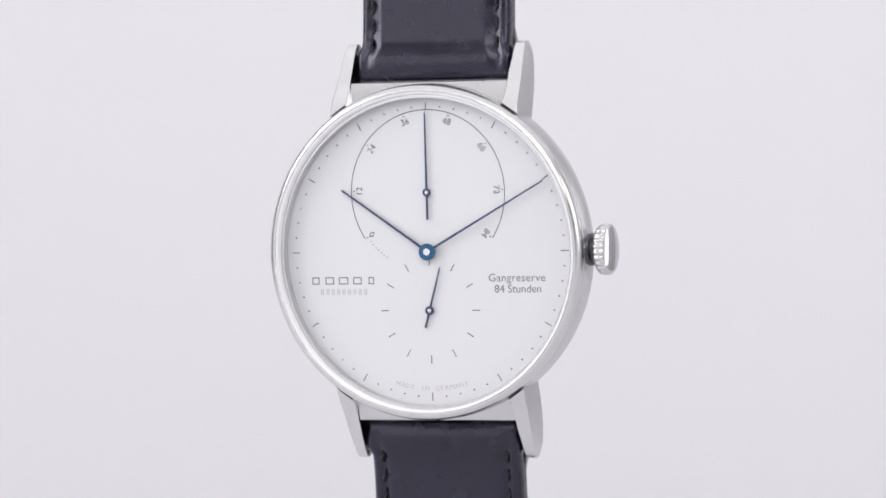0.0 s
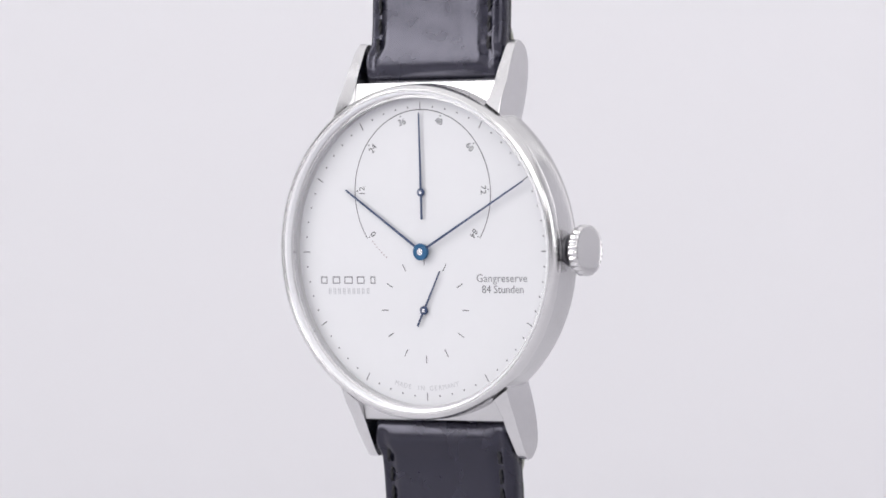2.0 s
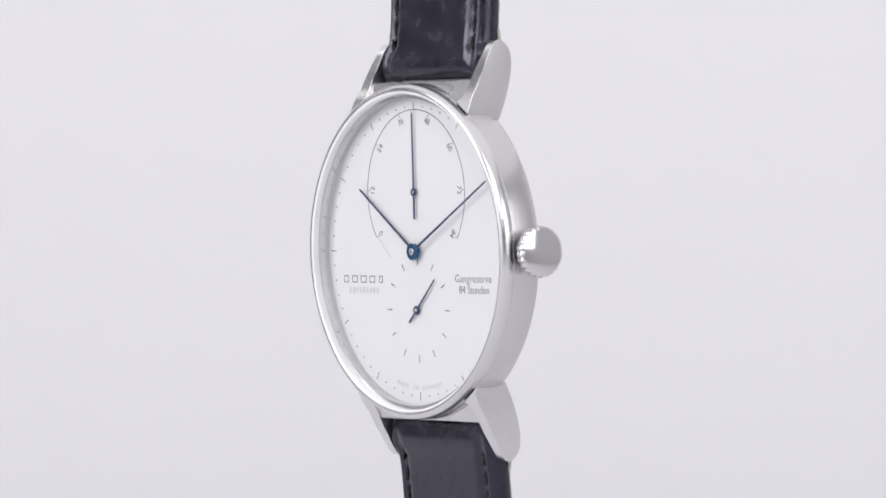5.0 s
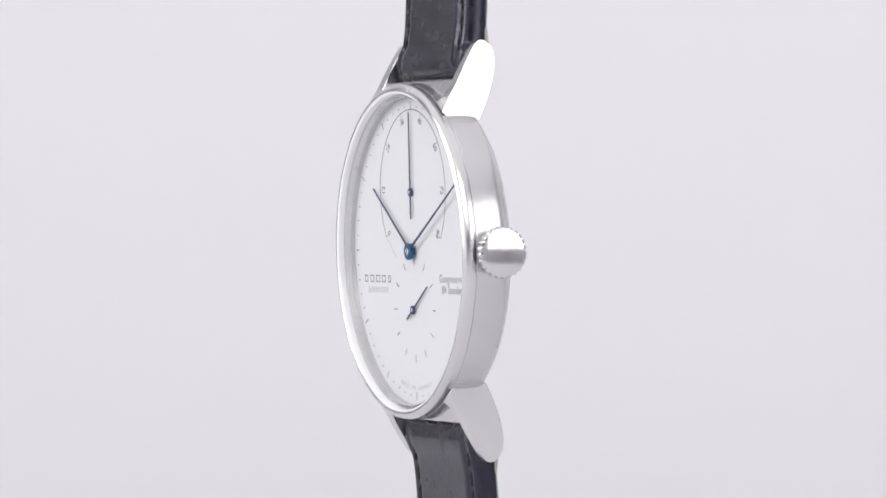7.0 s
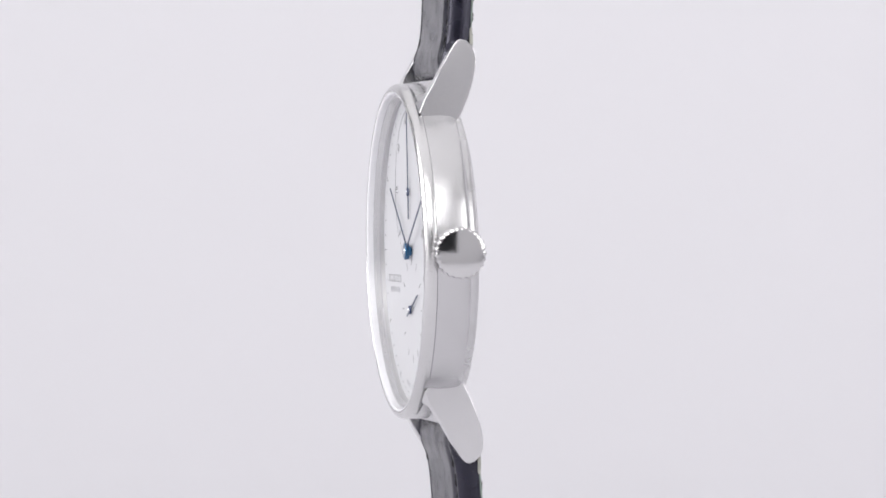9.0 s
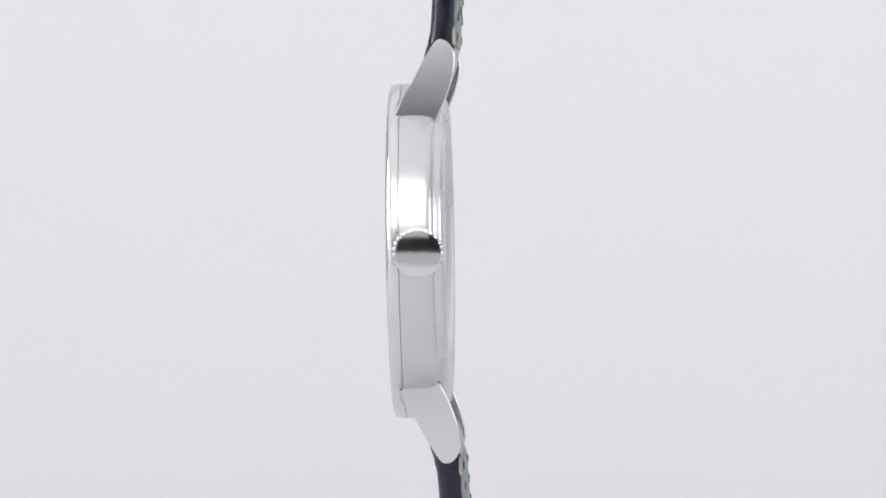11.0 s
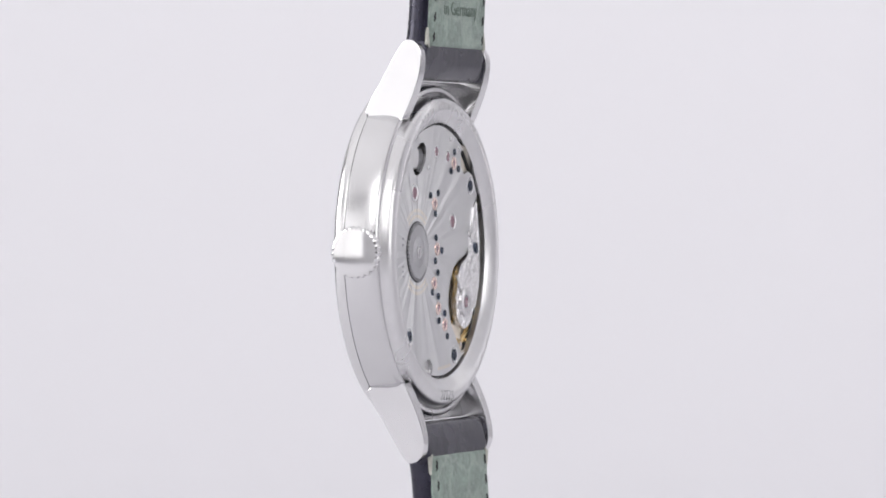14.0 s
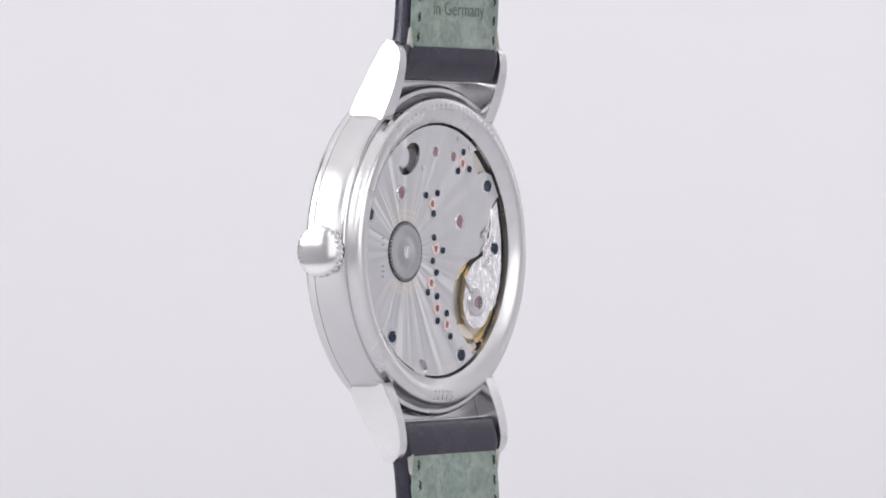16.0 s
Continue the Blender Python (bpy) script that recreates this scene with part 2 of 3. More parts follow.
# the unseen east side is split; its white section brightens the watch back
for nm, y0, y1, mt, lb in (("wall_east", -0.57, 0.05, SIDE, "unseen pale grey tent side, toned for the steel's reflections"), ("wall_east_middle", 0.05, 0.46, TENT, "unseen white panel added to brighten reflections on the watch back"),
                           ("wall_east_rear", 0.46, 0.77, SIDE, "unseen pale grey tent side, toned for the steel's reflections")):
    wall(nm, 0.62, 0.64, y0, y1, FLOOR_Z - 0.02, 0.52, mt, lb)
for nm, x0, x1, z0, z1 in (("wall_front_west", -0.62, -0.19, FLOOR_Z, 0.50), ("wall_front_east", 0.19, 0.62, FLOOR_Z, 0.50),
                           ("wall_front_low", -0.19, 0.19, FLOOR_Z, -0.010), ("wall_front_high", -0.19, 0.03, 0.085, 0.50),
                           ("wall_front_high_east", 0.03, 0.19, 0.15, 0.50)):
    wall(nm, x0, x1, -0.57, -0.55, z0, z1, FRONT, "grey cloth front of a light tent")

# ---- the watch ----
watch = tagged(new("wristwatch"), "round polished steel wristwatch, silver-white dial, blue hands, black leather strap", "wristwatch")

# case
part("case_band", lathe([(18.6, -0.62), (20.05, -0.62), (20.12, -0.56), (20.17, 0.3), (20.17, 1.4), (20.12, 2.4), (20.02, 2.95), (19.90, 3.22), (19.70, 3.42), (19.45, 3.50), (19.18, 3.48),
                         (19.10, 3.40), (19.08, 2.75), (16.5, 2.75), (16.5, 2.0), (18.6, 2.0)], 200, True), STEEL, watch, "polished steel case band")
part("bezel", lathe([(19.26, -1.30), (19.26, -2.04), (19.34, -2.11), (19.50, -2.11), (19.72, -2.01), (19.95, -1.80), (20.07, -1.56), (20.13, -1.25), (20.14, -0.70), (20.12, -0.645),
                     (19.95, -0.63), (18.5, -0.63), (18.5, -1.30)], 200, True), BEZEL, watch, "polished sloping steel bezel", 24)
part("flange", lathe([(18.46, 0.0), (18.84, -1.22), (19.05, -1.25), (19.05, 0.05), (18.46, 0.05)], 160, True), REHAUT, watch, "satin grey inner flange ring")
part("crystal_edge", lathe([(18.86, -1.22), (18.90, -1.72), (19.00, -1.98), (19.20, -2.08), (19.24, -2.06), (19.24, -1.22)], 160, True), CRYSTAL_EDGE, watch, "pale bevelled crystal edge")
glass = part("crystal", lathe([(18.90, -1.72), (14.0, -1.88), (8.0, -1.98), (3.0, -2.02), (0.01, -2.02)], 96, caps=False), CRYSTAL, watch, "clear sapphire crystal")
glass.visible_shadow = False

# lugs: front and back edges as (depth, height), from the case to the tip, thick in x
LUG_FRONT = [(-0.35, 15.0), (-0.70, 16.55), (-1.00, 16.75), (-0.20, 18.3), (0.85, 19.9), (1.65, 21.4), (2.35, 22.7), (3.00, 23.8), (3.50, 24.55), (3.90, 24.95), (4.30, 25.10)]
LUG_BACK = [(2.90, 14.6), (3.75, 15.6), (4.25, 16.6), (4.75, 17.7), (5.25, 19.0), (5.70, 20.4), (5.98, 21.8), (6.05, 22.8), (5.95, 23.6), (5.60, 24.3), (4.95, 24.92)]


def lug_mesh(side, up):
    bm = bmesh.new()
    cols = []
    for x in (10.05, 12.15):
        rows = []
        for i, pair in enumerate(zip(LUG_FRONT, LUG_BACK)):
            row = []
            for y, z in pair:
                if i == 0:
                    z = math.sqrt(19.4 ** 2 - x * x)
                if 0 < i < 3 and y < 0:
                    z = math.sqrt(20.42 ** 2 - x * x) + 0.2 * (i - 2)
                xx = x - 0.055 * (z - 16.0) - 0.002 * (z - 19.0) ** 2 if x > 11 else x + 0.03 * (z - 16.0)
                row.append(bm.verts.new((side * xx, y, up * z)))
            rows.append(row)
        cols.append(rows)
    ins, outs = cols
    rim = []
    for i in range(len(ins) - 1):
        for c in cols:
            bm.faces.new((c[i][0], c[i + 1][0], c[i + 1][1], c[i][1]))
        for k in (0, 1):
            bm.faces.new((ins[i][k], ins[i + 1][k], outs[i + 1][k], outs[i][k]))
    for i in (0, -1):
        bm.faces.new((ins[i][0], ins[i][1], outs[i][1], outs[i][0]))
    for c in cols:
        for i in range(len(c) - 1):
            for k in (0, 1):
                rim.append(bm.edges.get((c[i][k], c[i + 1][k])))
        rim.append(bm.edges.get((c[-1][0], c[-1][1])))
    bmesh.ops.bevel(bm, geom=rim, offset=0.10, segments=2, affect="EDGES", profile=0.5)
    return bm


for side in (1, -1):
    for up in (1, -1):
        part("lug", lug_mesh(side, up), SATIN, watch, "softly polished faceted steel lug", 20)
# solid black strips put in as the shade where lug meets bezel
for quarter in (32.8, 147.2, 212.8, 327.2):
    part("lug_shade_strip", sector(20.17, 20.44, quarter - 2.85, quarter + 2.85, -0.92, -0.30, 8), BLACK, watch, "black strip standing in for the shade between lug and bezel")
for up in (1, -1):
    bm = bmesh.new()
    prof = [(0.20, 16.6), (1.20, 20.1), (1.30, 20.3), (1.45, 20.38), (2.50, 20.38), (2.66, 20.30), (2.68, 20.1), (2.46, 19.2), (2.20, 18.2), (1.92, 17.2), (1.7, 16.4), (1.4, 16.4)]
    ra, rb = [bm.verts.new((-10.10, y, up * z)) for y, z in prof], [bm.verts.new((10.10, y, up * z)) for y, z in prof]
    bm.faces.new(ra)
    bm.faces.new(rb)
    for i in range(len(prof)):
        bm.faces.new((ra[i], ra[(i + 1) % len(prof)], rb[(i + 1) % len(prof)], rb[i]))
    part("case_shoulder", bm, STEEL, watch, "polished steel shoulder between the lugs", 28)

# crown, drawn about its own axis along x
crown = bmesh.new()
CROWN = [(21.16, 1.2, 0), (21.16, 2.45, 0), (21.26, 2.72, 1), (21.46, 2.96, 1), (21.68, 3.05, 1), (22.40, 3.05, 1), (22.53, 3.00, 1), (22.61, 2.86, 0), (22.66, 2.55, 0), (22.74, 1.7, 0), (22.79, 0.9, 0), (22.80, 0.02, 0)]
NC = 25 * 6
loops = []
for x, r, fl in CROWN:
    row = []
    for i in range(NC):
        a = 2 * math.pi * i / NC
        ph = (i % 6) / 6
        rr = r - (0.17 * (1 if ph in (0.0, 5 / 6) else 0.45 if ph in (1 / 6, 4 / 6) else 0) if fl else 0)
        row.append(crown.verts.new((x, 1.72 + rr * math.sin(a), 0.02 + rr * math.cos(a))))
    loops.append(row)
for a, b in zip(loops, loops[1:]):
    for i in range(NC):
        crown.faces.new((a[i], a[(i + 1) % NC], b[(i + 1) % NC], b[i]))
crown.faces.new(loops[0])
crown.faces.new(loops[-1])
crown_ob = part("crown", crown, POLISH, watch, "fluted polished steel winding crown", 40)
tube = bmesh.new()
loops = []
for x, r in ((19.8, 1.95), (20.35, 1.95), (20.45, 1.8), (20.45, 1.45), (21.15, 1.45)):
    loops.append([tube.verts.new((x, 1.72 + r * math.sin(2 * math.pi * i / 40), 0.02 + r * math.cos(2 * math.pi * i / 40))) for i in range(40)])
for a, b in zip(loops, loops[1:]):
    for i in range(40):
        tube.faces.new((a[i], a[(i + 1) % 40], b[(i + 1) % 40], b[i]))
part("crown_tube", tube, STEEL_DARK, crown_ob, "dark steel crown tube")

# dial and its printing
dial = part("dial", lathe([(18.6, 0.25), (18.6, 0.0), (0.01, 0.0)], 160), DIAL, watch, "matt silver-white dial")
tick = mesh_of("hour_marker", bar(-0.055, 0.055, -0.48, 0.48, -0.014, 0.002), INK)
dot = mesh_of("minute_dot", disc(0.105, -0.014, 0.002, 12), INK)
for i in range(60):
    a = radians(6 * i)
    hour = i % 5 == 0
    part("hour_marker" if hour else "minute_dot", tick if hour else dot, None, dial, at=at_mm(17.42 * math.sin(a), 0, 17.42 * math.cos(a), 6 * i))
sub_tick = mesh_of("seconds_marker", bar(-0.055, 0.055, -0.48, 0.48, -0.014, 0.002), INK)
for i in range(12):
    a = radians(30 * i)
    part("seconds_marker", sub_tick, None, dial, at=at_mm(5.9 * math.sin(a), 0, -7.05 + 5.9 * math.cos(a), 30 * i))
PR_Z = 7.12
arc = part("reserve_scale", sector(9.87, 9.97, -124, 124, -0.014, 0.002, 120), INK, dial, "thin black power reserve arc", at=at_mm(0, 0, PR_Z))
small_dot = mesh_of("scale_dot", disc(0.095, -0.014, 0.002, 10), INK)
red_dot = mesh_of("scale_dot", disc(0.075, -0.014, 0.002, 10), INK_RED)
for k in range(8):
    a = -124 + 248 * k / 7
    s, c = math.sin(radians(a)), math.cos(radians(a))
    part("scale_dot", small_dot, None, dial, at=at_mm(9.58 * s, 0, PR_Z + 9.58 * c))
    writing(str(12 * k), 1.12, INK, dial, at_mm(8.86 * s, -0.002, PR_Z + 8.86 * c, a))
for k in range(7):
    a = radians(-128.0 - 2.8 * k)
    part("scale_dot", red_dot, None, dial, at=at_mm(9.50 * math.sin(a), 0, PR_Z + 9.50 * math.cos(a)))
writing("Gangreserve", 1.36, INK_TEXT, dial, at_mm(11.22, -0.002, -3.22), spacing=1.05)
writing("84 Stunden", 1.36, INK_TEXT, dial, at_mm(11.34, -0.002, -4.55), spacing=0.98)
# maker's mark: plain strokes in its place and colour
for k, half in enumerate((0.47, 0.56, 0.62, 0.56, 0.36)):
    bm = bmesh.new()
    for x0, x1, z0, z1 in ((-half, -half + 0.13, -0.44, 0.44), (half - 0.13, half, -0.44, 0.44), (-half + 0.13, half - 0.13, 0.31, 0.44), (-half + 0.13, half - 0.13, -0.44, -0.31)):
        bar(x0, x1, z0, z1, -0.014, 0.002, bm)
    part("mark", bm, INK_TEXT, dial, at=at_mm(-14.90 + 1.82 * k, 0, -3.42))
for k in range(9):
    bm = bar(-0.18, -0.10, -0.36, 0.36, -0.012, 0.002)
    bar(0.06, 0.14, -0.36, 0.36, -0.012, 0.002, bm)
    part("mark", bm, INK_SOFT, dial, at=at_mm(-14.05 + 0.71 * k, 0, -4.76))
# the origin line curves along the rim
made = "MADE IN GERMANY"
for k, ch in enumerate(made):
    if ch != " ":
        a = 180 + 15.6 - 2.22 * k
        writing(ch, 0.82, INK_PALE, dial, at_mm(16.45 * math.sin(radians(a)), -0.002, 16.45 * math.cos(radians(a)), a + 180))


def hand(name, length, tail, w0, w1, y, hub, at, label, pin=0.42):
    pts = [(-w0 / 2, -tail), (w0 / 2, -tail), (w0 / 2, 0), (w1 / 2, length - 0.25), (0.03, length), (-0.03, length), (-w1 / 2, length - 0.25), (-w0 / 2, 0)]
    bm = bmesh.new()
    # two facets along the middle
    prism(pts, y, y + 0.10, bm)
    ob = part(name, bm, HAND, watch, label, at=at)
    part("hub", disc(hub, y - 0.10, y + 0.14, 40, 0.06), BLUE if hub > 0.8 else HAND, ob)
    part("pivot", disc(hub * pin, y - 0.17, y, 24, 0.05), PIVOT, ob, "bright steel pivot")
    return ob


hand("hour_hand", 13.4, 0.6, 0.30, 0.21, -0.50, 0.98, at_mm(0, 0, 0, -55.7), "slim blued steel hour hand")
hand("minute_hand", 17.35, 0.6, 0.29, 0.18, -0.78, 1.02, at_mm(0, 0, 0, 61.0), "slim blued steel minute hand")
hand("power_reserve_hand", 9.6, 3.25, 0.26, 0.17, -0.35, 0.50, at_mm(0, 0, PR_Z, -0.2), "slim blued steel power reserve hand")
SEC = (0.0, 0.0, -7.05)
seconds_hand = hand("seconds_hand", 5.35, 2.15, 0.24, 0.15, -0.35, 0.54, at_mm(*SEC, 15.5), "slim blued steel small seconds hand")
part("centre_post", disc(0.55, -0.80, 0.02, 24), BLUE, watch)

# back of the case
part("caseback_ring", lathe([(18.96, 2.78), (18.96, 3.25), (18.80, 3.48), (18.64, 3.80), (18.60, 4.02), (18.52, 4.25), (18.25, 4.55), (17.75, 4.78), (17.15, 4.84), (16.55, 4.66), (15.95, 4.22), (15.50, 3.90), (15.40, 3.78), (15.38, 3.0), (16.4, 2.78)], 200, True),
     STEEL_SOFT, watch, "satin steel caseback ring with engraving")
writing("2/175", 1.7, ENGRAVING, watch, at_mm(0.6, 4.80, -17.45, -3), "engraving", BACK_TURN, 0.05, 1.15)
for k in range(22):
    a = radians(28 - 3.1 * k)
    part("engraving", bar(-0.13, 0.13, -0.36, 0.36, 4.74, 4.834), ENGRAVING, watch,
         at=at_mm(17.35 * math.sin(a), 0, 17.35 * math.cos(a), math.degrees(a))) if k % 6 != 5 else None
back_glass = part("caseback_crystal", lathe([(15.39, 3.85), (12.0, 3.90), (6.0, 3.94), (0.01, 3.95)], 96, caps=False), CRYSTAL, watch, "clear sapphire caseback")
back_glass.visible_shadow = False

# movement
part("base_plate", lathe([(16.0, 1.6), (16.0, 2.33), (0.01, 2.33)], 96), BASE, watch, "pale frosted movement base plate")
PY = 3.48
outline = []
# rim of the plate, clockwise as seen from the front, leaving the balance bay open
for i in range(0, 101):
    a = radians(-64 + (216.0 - (-64)) * i / 100)
    if radians(-50.5) < a < radians(-38):
        if abs(a - radians(-47.2)) < radians(1.45):
            outline += [(-10.42, 9.62), (-9.07, 9.22), (-7.99, 10.32), (-8.06, 12.01)]
        continue
    outline.append((15.08 * math.sin(a), 15.08 * math.cos(a)))
outline += [(-7.76, -12.66), (-5.99, -10.66), (-4.46, -9.17), (-3.61, -7.67), (-3.35, -6.27), (-3.51, -4.87), (-4.02, -3.68), (-5.24, -2.17), (-7.06, -1.17), (-9.26, -0.57), (-10.79, 0.33), (-11.32, 2.53), (-12.23, 5.33)]


def plate_with_holes(outer, holes, y0, y1):
    bm = bmesh.new()
    edges, lows = [], []
    for loop in [outer] + holes:
        vs = [bm.verts.new((x, y0, z)) for x, z in loop]
        edges += [bm.edges.new((vs[i], vs[(i + 1) % len(vs)])) for i in range(len(vs))]
        lows.append(vs)
    bmesh.ops.triangle_fill(bm, edges=edges, use_beauty=True, use_dissolve=False)
    for vs in lows:
        ws = [bm.verts.new((v.co.x, y1, v.co.z)) for v in vs]
        for i in range(len(vs)):
            bm.faces.new((vs[i], vs[(i + 1) % len(vs)], ws[(i + 1) % len(vs)], ws[i]))
    return bm


def oval(cx, cz, rx, rz, lean=0, n=28):
    out = []
    for i in range(n):
        a = 2 * math.pi * i / n
        x, z = rx * math.cos(a), rz * math.sin(a)
        out.append((cx + x * math.cos(radians(lean)) - z * math.sin(radians(lean)), cz + x * math.sin(radians(lean)) + z * math.cos(radians(lean))))
    return out


# black ring added as the shade between plate and caseback ring
part("rim_shade_ring", lathe([(15.12, 2.4), (15.12, 3.1), (15.37, 3.1), (15.37, 2.4)], 120, True), BLACK, watch, "black ring standing in for the shaded gap round the movement")
plate = part("three_quarter_plate", plate_with_holes(outline, [oval(5.9, 10.99, 2.5, 1.55, -38), oval(3.59, -14.13, 1.5, 1.1, 0)], PY, 2.4), PLATE, watch,
             "silver three-quarter plate with sunburst finish", 25)

# ratchet wheel and click wheel
RW = (6.88, -0.1)


def gear(r, teeth, depth, y0, y1, cx=0.0, cz=0.0):
    pts = []
    for i in range(teeth * 4):
        a = 2 * math.pi * i / (teeth * 4)
        rr = r - (depth if i % 4 in (0, 1) else 0)
        pts.append((cx + rr * math.sin(a), cz + rr * math.cos(a)))
    return prism(pts, y0, y1)


# flat black disc gives the recess its shade; no hollow is cut
part("wheel_recess_shade", disc(3.66, PY + 0.012, PY - 0.1, 60), BLACK, plate, "black disc standing in for the shaded recess round the ratchet wheel", at=at_mm(RW[0], 0, RW[1]))
ratchet = part("ratchet_wheel", gear(3.54, 46, 0.40, PY + 0.15, PY + 0.01), WHEEL, plate, "toothed steel ratchet wheel", 20, at=at_mm(RW[0], 0, RW[1]))
part("wheel_face", lathe([(3.12, PY + 0.10), (3.10, PY + 0.19), (2.3, PY + 0.19), (2.22, PY + 0.175), (1.55, PY + 0.175), (1.47, PY + 0.20), (0.01, PY + 0.20)], 60), WHEEL, plate, "grey ratchet wheel face", at=at_mm(RW[0], 0, RW[1]))


def screw_mesh(r, y, slot=0.12, lean=0):
    """A screw head of two half discs with a slot between."""
    bm = bmesh.new()
    for sgn in (1, -1):
        pts = []
        for i in range(13):
            a = math.pi * i / 12
            pts.append((r * math.cos(a), sgn * max(slot / 2, r * math.sin(a))))
        pts = [p for i, p in enumerate(pts) if i == 0 or p != pts[i - 1]]
        if sgn < 0:
            pts.reverse()
        prism(pts, y + 0.10, y - 0.02, bm)
    disc(r * 0.98, y + 0.025, y - 0.05, 24, 0, bm)
    return bm


def shape_at(name, me, x, z, label="", turn=0):
    return part(name, me, None, plate, label, at=at_mm(x, 0, z, turn))


hub_screw = mesh_of("hub_screw", screw_mesh(0.78, PY + 0.20, 0.2), STEEL)
shape_at("hub_screw", hub_screw, *RW, "polished ratchet screw with a slot", 70)
jewel_big = mesh_of("jewel", lathe([(0.82, PY - 0.02), (0.78, PY + 0.02), (0.45, PY + 0.045), (0.20, PY + 0.05), (0.17, PY + 0.02), (0.01, PY + 0.015)], 28), RUBY)
jewel_rim = mesh_of("jewel_rim", lathe([(1.02, PY + 0.005), (0.97, PY + 0.09), (0.76, PY + 0.06), (0.72, PY + 0.005)], 28, True), STEEL)
jewel_mid = mesh_of("jewel", lathe([(0.58, PY - 0.02), (0.54, PY + 0.02), (0.30, PY + 0.04), (0.14, PY + 0.045), (0.12, PY + 0.02), (0.01, PY + 0.015)], 24), RUBY)
jewel_rim_mid = mesh_of("jewel_rim", lathe([(0.70, PY + 0.005), (0.68, PY + 0.05), (0.57, PY + 0.05), (0.55, PY + 0.005)], 24, True), STEEL)
chaton = mesh_of("chaton", lathe([(0.80, PY + 0.005), (0.78, PY + 0.08), (0.42, PY + 0.08), (0.38, PY + 0.005)], 28, True), ROSE)
chaton_jewel = mesh_of("jewel", lathe([(0.42, PY - 0.02), (0.38, PY + 0.06), (0.08, PY + 0.02), (0.01, PY + 0.0)], 20), RUBY)
blue_screw = mesh_of("screw", screw_mesh(0.42, PY, 0.10), SCREW)
plate_screw = mesh_of("plate_screw", screw_mesh(0.72, PY, 0.22), SCREW)
screw_sink = mesh_of("screw_sink", lathe([(1.08, PY + 0.004), (1.05, PY + 0.03), (0.84, PY + 0.01), (0.82, PY + 0.004)], 28, True), STEEL)


for x, z in ((0.27, 11.9), (-3.59, 11.36)):
    shape_at("jewel", jewel_mid, x, z, "small pink ruby bearing")
    shape_at("jewel_rim", jewel_rim_mid, x, z)
for x, z in ((7.63, 6.92), (-4.98, 3.47)):
    shape_at("jewel", jewel_big, x, z, "pink ruby bearing")
    shape_at("jewel_rim", jewel_rim, x, z)
for x, z in ((-5.6, 10.54), (1.02, 5.63), (0.3, 0.2), (1.33, -3.89), (0.03, -6.94), (-2.11, -8.97)):
    shape_at("chaton", chaton, x, z, "rose gold jewel setting")
    shape_at("jewel", chaton_jewel, x, z, "pink ruby bearing")
for k, (x, z) in enumerate(((-5.82, 11.91), (-4.61, 9.61), (-7.12, 9.86), (2.39, 6.65), (-0.1, 6.93), (0.74, 4.45), (0.69, 1.56), (-1.25, 0.01), (0.94, -1.23), (0.15, -2.65),
                            (2.03, -4.99), (0.03, -5.51), (-0.12, -8.44), (-2.08, -7.57), (-2.9, -10.37))):
    shape_at("screw", blue_screw, x, z, "small dark blued screw", 37 * k)
for k, (x, z) in enumerate(((9.7, -10.16), (-5.29, -12.71), (-11.22, 7.83), (14.35, 4.40))):
    shape_at("plate_screw", plate_screw, x, z, "dark blued plate screw", 25 + 50 * k)
    shape_at("screw_sink", screw_sink, x, z)
pin = mesh_of("pin", lathe([(0.32, PY), (0.30, PY + 0.08), (0.12, PY + 0.13), (0.01, PY + 0.14)], 18), STEEL)
for x, z in ((3.07, 9.99), (-4.65, 13.5), (-7.18, 12.31)):
    shape_at("pin", pin, x, z, "bright steel pin")

# gold engraving round the ratchet wheel: short strokes that cannot be read
for a0, a1 in ((-38, 38), (142, 218)):
    for k in range(15):
        a = radians(a0 + (a1 - a0) * k / 14)
        for r in (4.25, 4.95):
            part("engraved_stroke", bar(-0.11, 0.11, -0.20, 0.20, PY + 0.012, PY - 0.01), GOLD_SOFT, plate, at=at_mm(RW[0] + r * math.sin(a), 0, RW[1] + r * math.cos(a), math.degrees(a)))
for k in range(5):
    part("engraved_stroke", bar(-0.12, 0.12, -0.26, 0.26, PY + 0.012, PY - 0.01), INK_SOFT, plate, at=at_mm(11.57, 0, 1.5 - 0.75 * k if k < 2 else -0.6 - 0.6 * k, 90))
for k in range(8):
    part("engraved_stroke", bar(-0.12, 0.12, -0.2, 0.2, PY + 0.012, PY - 0.01), GOLD_SOFT, plate, at=at_mm(0.1 - 0.55 * k, 0, -14.25 + 0.05 * k, 0))

# wheels seen through the opening near the rim
part("winding_wheel", gear(1.55, 26, 0.28, 3.2, 2.6, 5.13, 10.89), STEEL_DARK, watch, "dark toothed winding wheel", 20)
part("winding_wheel", gear(1.5, 24, 0.28, 3.34, 2.7, 7.16, 11.28), STEEL_SOFT, watch, "bright toothed winding wheel", 20)
part("barrel_wheel", gear(2.2, 30, 0.2, 3.0, 2.5, 3.79, -13.68), STEEL_SOFT, watch, "bright wheel edge below the plate", 20)

